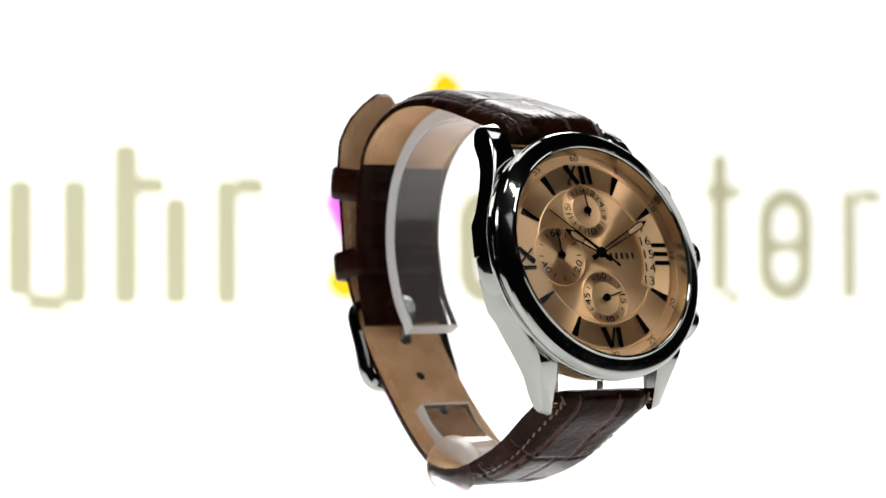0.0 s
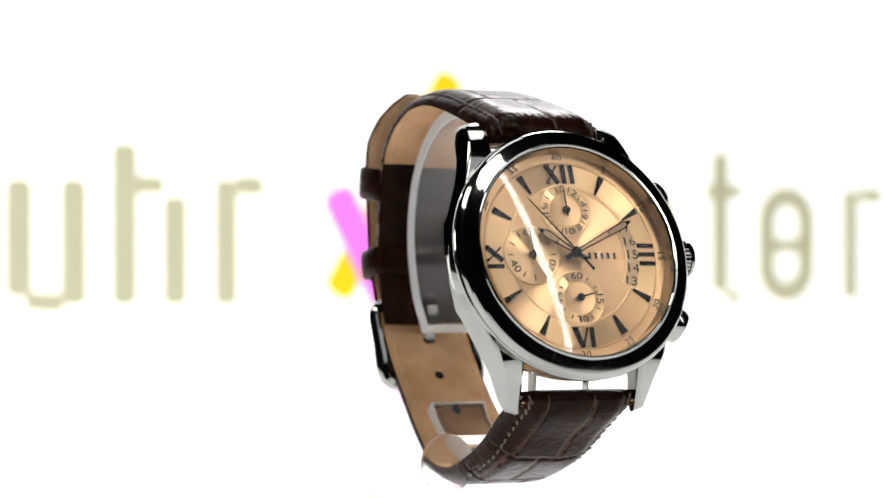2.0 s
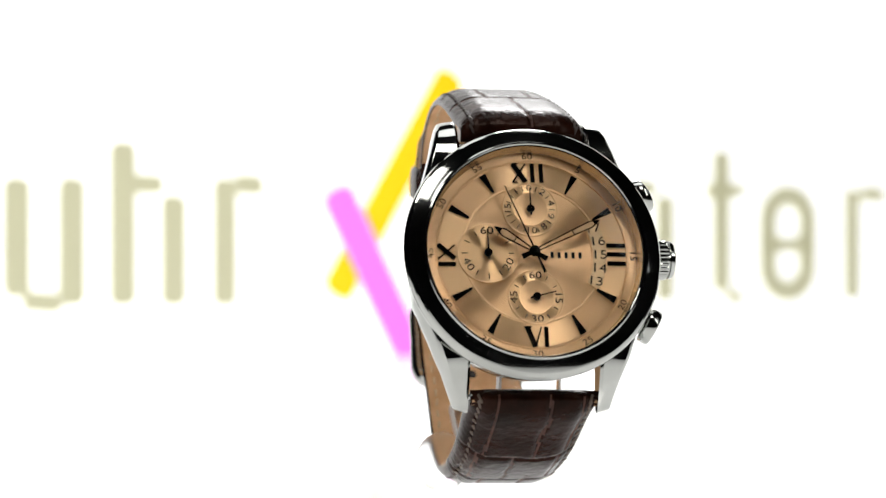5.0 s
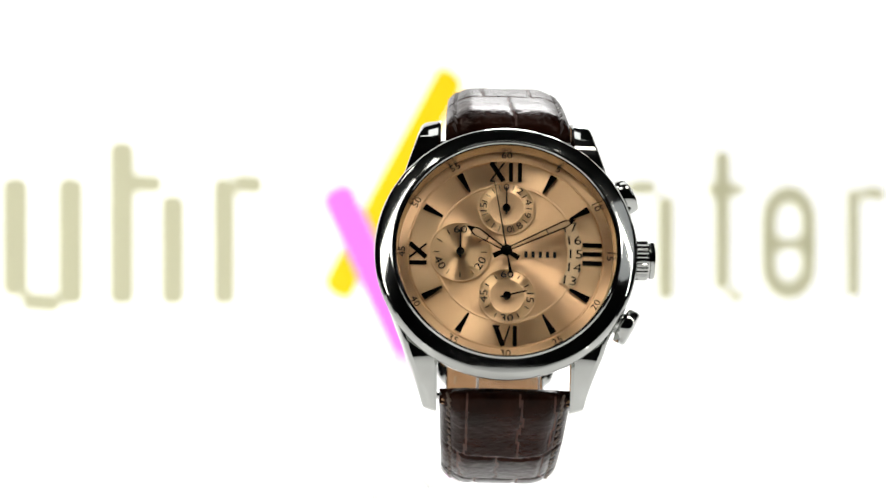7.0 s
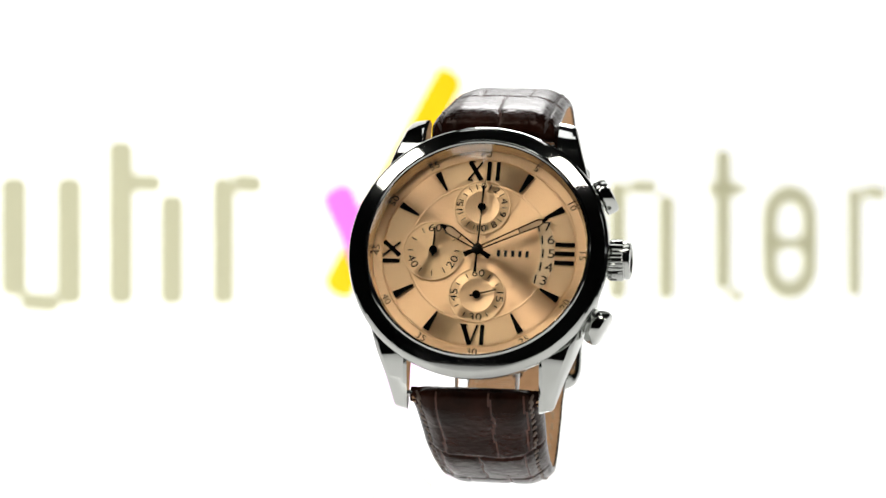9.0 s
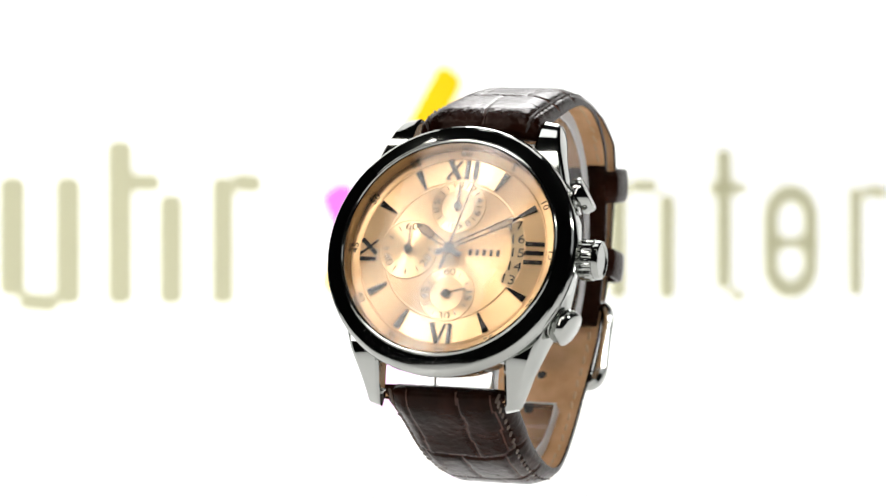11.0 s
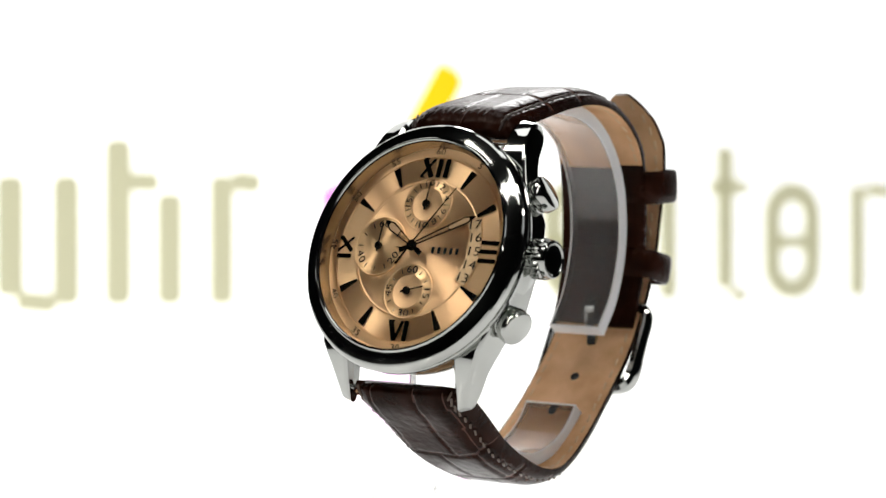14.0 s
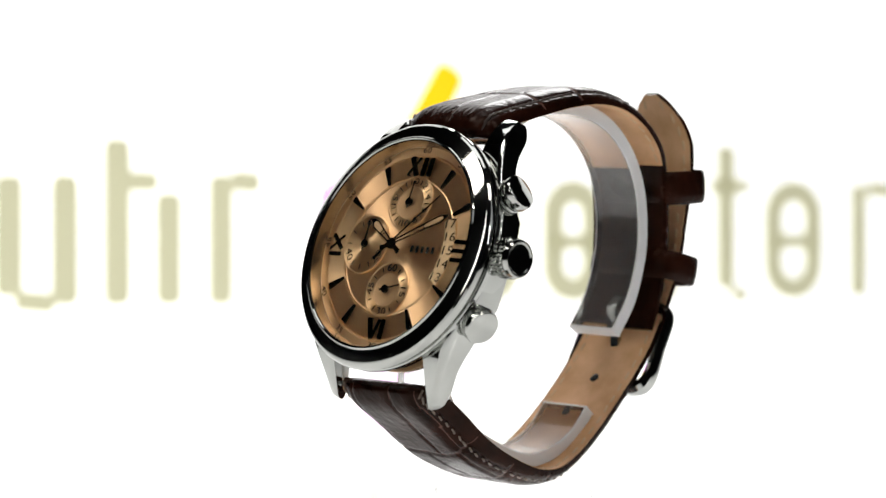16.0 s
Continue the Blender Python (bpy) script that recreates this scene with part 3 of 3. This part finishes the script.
def strap(watch, name, label, points, widths, thick, seed, lining_to, fold_label="", lines=(), first=14.0):
    """Padded strap along a side-view curve: leather shell, lining and two rows of stitches."""
    n, m = 320, 61
    pts, tan, s = spline(points, n)
    nor = np.c_[-tan[:, 1], tan[:, 0]]
    hw = np.interp(s / s[-1], *zip(*widths))
    th = np.interp(s / s[-1], *zip(*thick))
    w = np.linspace(-1, 1, m)
    X = hw[:, None] * w[None, :]
    S = np.repeat(s[:, None], m, 1)
    D = S if name == "upper_strap" else s[-1] - S
    groove = scale_grooves(X, D, seed, lines, first) * np.clip((np.minimum(S, s[-1] - S) - 1.2) / 1.5, 0, 1)
    wrinkle = np.array([[noise.noise(Vector((X[i, j] * 0.55, S[i, j] * 0.55, seed))) for j in range(m)] for i in range(n)])
    wrinkle2 = np.array([[noise.noise(Vector((X[i, j] * 2.2, S[i, j] * 1.4, seed + 9))) for j in range(m)] for i in range(n)])
    pad = 1 - np.clip((np.abs(w) - 0.55) / 0.45, 0, 1)[None, :] ** 1.7 * (0.60 if th.max() > 3 else 0.4)
    seam = np.exp(-((np.abs(X) - (hw[:, None] - 1.7)) / 0.35) ** 2) * 0.28
    height = th[:, None] * pad - 0.30 * groove - seam + 0.05 * wrinkle + 0.02 * wrinkle2
    if name == "upper_strap":
        band = np.exp(-((S - 5.0) / 1.9) ** 2)
        height = height - 0.16 * band * np.abs(np.sin(X * 2.3 + 2.2 * wrinkle + 0.3 * S))
    edge_soft = np.clip((1 - np.abs(w)) / 0.05, 0, 1) ** 0.5
    height = 0.9 + (height - 0.9) * (0.35 + 0.65 * edge_soft)[None, :]
    end = np.clip(np.minimum(s, s[-1] - s) / 1.2, 0, 1) ** 0.5
    height = 0.9 + (height - 0.9) * (0.3 + 0.7 * end)[:, None]
    # the curve is the outer face; go inwards by the thickness, then out again by the height
    base = pts - nor * th[:, None]
    bm = bmesh.new()
    rows = []
    for i in range(n):
        rows.append([bm.verts.new(side(*(base[i] + nor[i] * height[i, j]), X[i, j])) for j in range(m)] + [bm.verts.new(side(*(base[i] + nor[i] * 0.12), hw[i] * q)) for q in (1.0, -1.0)])
    grid_faces(bm, rows, False, True)
    bm.faces.new(rows[0])
    bm.faces.new(rows[-1])
    ob = part(name, bm, LEATHER, watch, label, angle=60)
    # creases between the scales are rubbed lighter
    ob.data.materials.append(CREASE)
    for k, face in enumerate(ob.data.polygons):
        i, j = divmod(k, m + 2)
        if i < n - 1 and j < m - 1 and groove[i, j] > 0.62:
            face.material_index = 1
    cut = int(lining_to * (n - 1))

    def sheet(i0, i1, mat, nm, lab, h0, h1):
        bm = bmesh.new()
        rows = []
        for i in range(i0, i1, 2):
            rows.append([bm.verts.new(side(*(base[i] + nor[i] * h), hw[i] * q)) for h, q in ((h0, -0.968), (h0, -0.5), (h0 - 0.03, 0), (h0, 0.5), (h0, 0.968), (h1, 0.968), (h1, -0.968))])
        grid_faces(bm, rows, False, True)
        bm.faces.new(rows[0])
        bm.faces.new(rows[-1])
        part(nm, bm, mat, ob, lab)
    sheet(0, cut, LINING, "lining", "tan leather lining", 0.0, 0.78)
    if cut < n - 3:
        sheet(cut, n, LEATHER, "turned_end", fold_label, -0.1, 0.78)

    def stitches(mat, nm, lab, i1, inside):
        bm = bmesh.new()
        rng = random.Random(seed + inside)
        for sx in (-1, 1):
            d = 2.0
            while d < s[i1 - 1] - 2:
                i = int(np.searchsorted(s, d))
                c = base[i] + nor[i] * (-0.02 if inside else np.interp(sx * (hw[i] - 1.7), X[i], height[i]) + 0.10)
                x = sx * (hw[i] - 1.7) + rng.uniform(-0.12, 0.12)
                t3, n3 = Vector((0, tan[i][0], tan[i][1])), Vector((0, nor[i][0], nor[i][1]))
                lean = Vector((1, 0, 0)) * sx * (rng.uniform(0.05, 0.3) if inside else rng.uniform(0.3, 0.6))
                axis = (t3 + lean).normalized()
                cross = axis.cross(n3).normalized()
                rings = []
                for q, r in ((-0.95, 0.08), (-0.7, 0.24), (0.7, 0.24), (0.95, 0.08)):
                    rings.append([bm.verts.new(side(*c, x) + (axis * q + cross * r * 1.1 * math.cos(a) + n3 * r * 0.75 * math.sin(a)) / 1000) for a in (k * math.pi / 3 for k in range(6))])
                grid_faces(bm, rings, False, True)
                d += 2.9 if inside else 2.1
        tagged(part(nm, bm, mat, ob, lab), kind="stuff")
    stitches(THREAD_TAN, "inner_stitching", "tan thread stitches", cut, True)
    stitches(THREAD if name == "lower_strap" else THREAD_DARK, "outer_stitching", "dark thread stitches", n, False)
    return ob, base, nor, tan, s, hw


UPPER = [(9.0, 20.6), (9.8, 23.6), (12.5, 25.7), (20.7, 27.6), (32, 29.6), (41, 30.0), (49, 28.4), (55.3, 24.7), (60, 19.3), (61.6, 13), (62.3, 5), (62.0, -4), (60.6, -11), (58.6, -16.5)]
LOWER = [(-2.9, -23.5), (-5.0, -24.9), (-4.8, -26.8), (-2.9, -29.2), (2.5, -33.0), (10.3, -38.6), (19.2, -42.4), (26.5, -44.1), (33, -43.6), (38.8, -40.4), (44.8, -35.6), (51.2, -29.2), (57.8, -21.4), (62.3, -13.5), (66.1, -4.5), (67.5, 3), (68.6, 10), (69.5, 16), (69.6, 22), (68.3, 26.5), (66.6, 29.8)]


def strap_parts(watch):
    # both curves run so that the outer face lies on the left of travel
    top = strap(watch, "upper_strap", "dark brown crocodile-grained leather strap, padded", UPPER, [(0, 11.4), (0.15, 11.2), (0.5, 9.9), (1, 9.2)], [(0, 3.6), (0.12, 4.2), (0.3, 3.6), (0.55, 2.6), (1, 2.2)], 3, 0.66, "dark leather turned in round the buckle", lines=((0.8,), (-4.2, 4.6), (0.2,), (-4.8, 4.0)), first=19.5)
    low = strap(watch, "lower_strap", "dark brown crocodile-grained leather strap with pointed end", LOWER[::-1], [(0, 1.6), (0.015, 3.8), (0.04, 6.2), (0.08, 8.4), (0.12, 9.0), (0.5, 9.5), (0.72, 10.6), (0.8, 10.9), (0.95, 11.8), (1, 11.75)], [(0, 1.8), (0.3, 2.1), (0.6, 2.6), (0.82, 4.8), (0.93, 5.1), (0.98, 3.4), (1, 1.6)], 8, 1.0, lines=((-6.5, 1.9, 9.3), (-7.4, -0.8, 7.0), (-4.5, 3.0), (-0.5, 6.0)), first=22.0)
    # holes in the lower strap, their inner shade drawn as flat black discs
    ob, base, nor, tan, s, hw = low
    for u_at in (-32.5, -25.5, -19.0):
        i = int(np.argmin(np.abs(base[:, 1] - u_at) + 100 * (base[:, 0] < 25)))
        m = Matrix.Translation(side(*base[i])) @ Vector((0, -nor[i][0], -nor[i][1])).to_track_quat("Z", "X").to_matrix().to_4x4()
        part("strap_hole_disc", lathe([(0.95, -0.3), (0.95, 0.05), (0.85, 0.07), (0.01, 0.05)], 24, m=m), INK, ob, "round black disc standing for a strap hole")

    def keeper(b, u, tilt, height, b0, b1):
        bm = bmesh.new()
        outer = []
        hx = 9.9
        loop = []
        for j in range(40):
            t = 2 * math.pi * j / 40
            c, sn = math.cos(t), math.sin(t)
            loop.append((math.copysign(abs(c) ** 0.35, c), math.copysign(abs(sn) ** 0.35, sn)))
        for hz, grow in ((-1, -0.25), (-0.85, 0.1), (-0.4, 0.22), (0.4, 0.22), (0.85, 0.1), (1, -0.25)):
            gx, gb, z = hx + 0.7 + grow, (b1 - b0) / 2 + 0.7 + grow, hz * height / 2
            outer.append([(gx * c, gb * sn, z) for c, sn in loop])
        for z in (height / 2 - 0.1, -height / 2 + 0.1):
            outer.append([((hx - 0.2) * c, ((b1 - b0) / 2 - 0.1) * sn, z) for c, sn in loop])
        m = Matrix.Rotation(radians(tilt), 4, "X")
        vr = [[bm.verts.new(side(b, u, 0.7) + (m @ Vector(p)) / 1000) for p in row] for row in outer]
        grid_faces(bm, vr, True, True)
        part("keeper", bm, LEATHER, watch, "dark brown leather keeper loop", angle=50)
    keeper(64.9, 11.4, 3, 6.4, -4.8, 4.8)
    keeper(63.7, -4.2, -12, 5.6, -4.2, 4.2)
    # buckle: a rounded steel frame round the strap, with its tongue
    bm = bmesh.new()
    path = []
    for c in range(48):
        t = 2 * math.pi * c / 48
        px, pz = 10.3 * math.copysign(abs(math.cos(t)) ** 0.3, math.cos(t)), 8.4 * math.copysign(abs(math.sin(t)) ** 0.3, math.sin(t))
        path.append((px, pz))
    lean = Matrix.Rotation(radians(-21), 4, "X")
    rows = []
    for j, (px, pz) in enumerate(path):
        q = path[(j + 1) % 48]
        p0 = path[j - 1]
        d = Vector((q[0] - p0[0], 0, q[1] - p0[1])).normalized()
        out = Vector((d.z, 0, -d.x))
        low_end = max(0.0, -pz / 9.0)
        bow = 0.9 * (1 - (pz / 9.0) ** 2) + 1.2 * max(0.0, pz / 9.0)
        ring = []
        for k in range(10):
            a = 2 * math.pi * k / 10
            ring.append(bm.verts.new(side(56.9, -19.3, 0.3) + (lean @ (Vector((px, bow, pz)) + out * (1.2 + 0.5 * low_end) * math.cos(a) + Vector((0, 1, 0)) * (1.25 + 0.5 * low_end) * math.sin(a))) / 1000))
        rows.append(ring)
    grid_faces(bm, rows, True, True)
    buckle = part("buckle", bm, STEEL, watch, "polished steel pin buckle")
    bm = bmesh.new()
    rows = []
    for pz, off, wd in ((8.6, -1.4, 1.2), (6.0, -2.6, 1.1), (2.0, -1.0, 1.0), (-4, 1.5, 0.9), (-8.5, 2.6, 0.8), (-9.8, 2.2, 0.5)):
        rows.append([bm.verts.new(side(56.9, -19.3, 0.3) + (lean @ Vector((wd * x, off + y, pz))) / 1000) for x, y in ((-1, -0.5), (1, -0.5), (1, 0.4), (0.5, 0.7), (-0.5, 0.7), (-1, 0.4))])
    grid_faces(bm, rows, False, True)
    bm.faces.new(rows[0])
    bm.faces.new(rows[-1])
    part("tongue", bm, STEEL, buckle)


def build_watch():
    watch = thing("wristwatch", "steel chronograph wristwatch with copper dial and brown leather strap, buckled", "watch")
    case_parts(watch)
    hand = dial_parts(watch)
    strap_parts(watch)
    return watch, hand


# ---------------------------------------------------------------- stand
RING = [(48.7, -15.4), (52.8, -9.0), (55.2, 0.5), (54.2, 10.5), (50.2, 18), (43.5, 23), (34, 24.9), (25, 23.4), (18, 18), (14.2, 8), (11.6, -4), (8.8, -14), (6.9, -22), (7.5, -27.0), (11.8, -31.4), (19.5, -35.6), (27.5, -38.2), (34.6, -37.0), (39.6, -34.2), (43.0, -30.4)]


def build_stand():
    root = thing("display_stand", "clear acrylic open-ring watch stand on a round foot", "watch stand")
    pts, tan, s = spline(RING, 150)
    nor = np.c_[-tan[:, 1], tan[:, 0]]
    # the band sits a little to one side at the back and straight below
    lean = np.interp(np.arange(150), (0, 95, 149), (1.3, 1.0, 0.0))
    bm = bmesh.new()
    rows = []
    for i in range(150):
        sec = [(-5.3, 0), (-5.3, -2.6), (0, -2.6), (5.3, -2.6), (5.3, 0), (0, 0)]
        rows.append([bm.verts.new(side(*(pts[i] + nor[i] * h), x + lean[i])) for x, h in sec])
    grid_faces(bm, rows, False, True)
    bm.faces.new(rows[0])
    bm.faces.new(rows[-1])
    ring = part("ring", bm, ACRYLIC, root, "bent clear acrylic band with open back")
    # sawn edges stay matt
    for sx in (-1, 1):
        bm = bmesh.new()
        rows = []
        for i in range(150):
            rows.append([bm.verts.new(side(*(pts[i] + nor[i] * h), sx * x + lean[i])) for x, h in ((5.33, -0.1), (5.33, -2.5), (5.55, -2.6), (5.75, -2.4), (5.75, -0.2), (5.55, 0.0))])
        grid_faces(bm, rows, False, True)
        bm.faces.new(rows[0])
        bm.faces.new(rows[-1])
        part("ring_edge", bm, FROSTED, ring, "matt sawn acrylic edge")
    for i, away in ((0, -1), (149, 1)):
        bm = bmesh.new()
        rows = []
        for d in (0.03, 0.35, 0.5):
            c = pts[i] + tan[i] * away * d
            q = 0.12 if d > 0.4 else 0.0
            rows.append([bm.verts.new(side(*(c + nor[i] * h), x + lean[i])) for x, h in ((-5.7 + q, -q), (5.7 - q, -q), (5.7 - q, -2.6 + q), (-5.7 + q, -2.6 + q))])
        grid_faces(bm, rows, False, True)
        bm.faces.new(rows[0])
        bm.faces.new(rows[-1])
        part("ring_end", bm, FROSTED, ring, "matt sawn acrylic end")
    m = Matrix.Translation((0.0, 0.002, 0))
    foot = part("foot", lathe([(0.01, 0), (13.5, 0), (14.5, 0.5), (14.8, 1.2), (14.2, 1.9), (12.5, 2.2), (0.01, 2.2)], 72, m=m), CLEAR, root, "round clear acrylic foot")
    m = Matrix.Translation((-0.0122, 0.0005, 0.0067))
    dome = [(0.01 if k in (0, 20) else 5.0 * math.sin(math.pi * k / 20), -5.6 * math.cos(math.pi * k / 20)) for k in range(21)]
    knob = part("knob", lathe(dome, 48, m=m), CLEAR, root, "rounded clear acrylic knob on the foot")
    for ob in (foot, knob):
        ob.visible_shadow = False
    return root


build_setting()
backdrop = build_panel()
wristwatch, seconds_hand = build_watch()
stand = build_stand()

TURN = [(0, 37.78), (2, 27.29), (4, 16.62), (6.5, 3.77), (9, -9.28), (11.5, -22.84), (14, -35.93), (16, -46.30)]


def motions():
    turning = [(t, pose(0, 0, 0, 0, 0, a)) for t, a in TURN]
    walk(wristwatch, turning)
    walk(stand, turning)
    # running seconds
    hub = FACE @ Matrix.Translation((0, 0, 0.00205))
    walk(seconds_hand, [(t, hub @ Matrix.Rotation(radians(-(-52.0 + 6.0 * t)), 4, "Z")) for t in range(0, 17, 2)])
    # the panel creeps towards the camera
    ahead = EYE_MID.to_3x3() @ Vector((0, 0, -1))
    walk(backdrop, [(t, Matrix.Translation(ahead * 0.0075 * (8 - t) / 8 + Vector((0, 0, 0.0013 * (8 - t) / 8)))) for t in (0, 8, 16)])


motions()
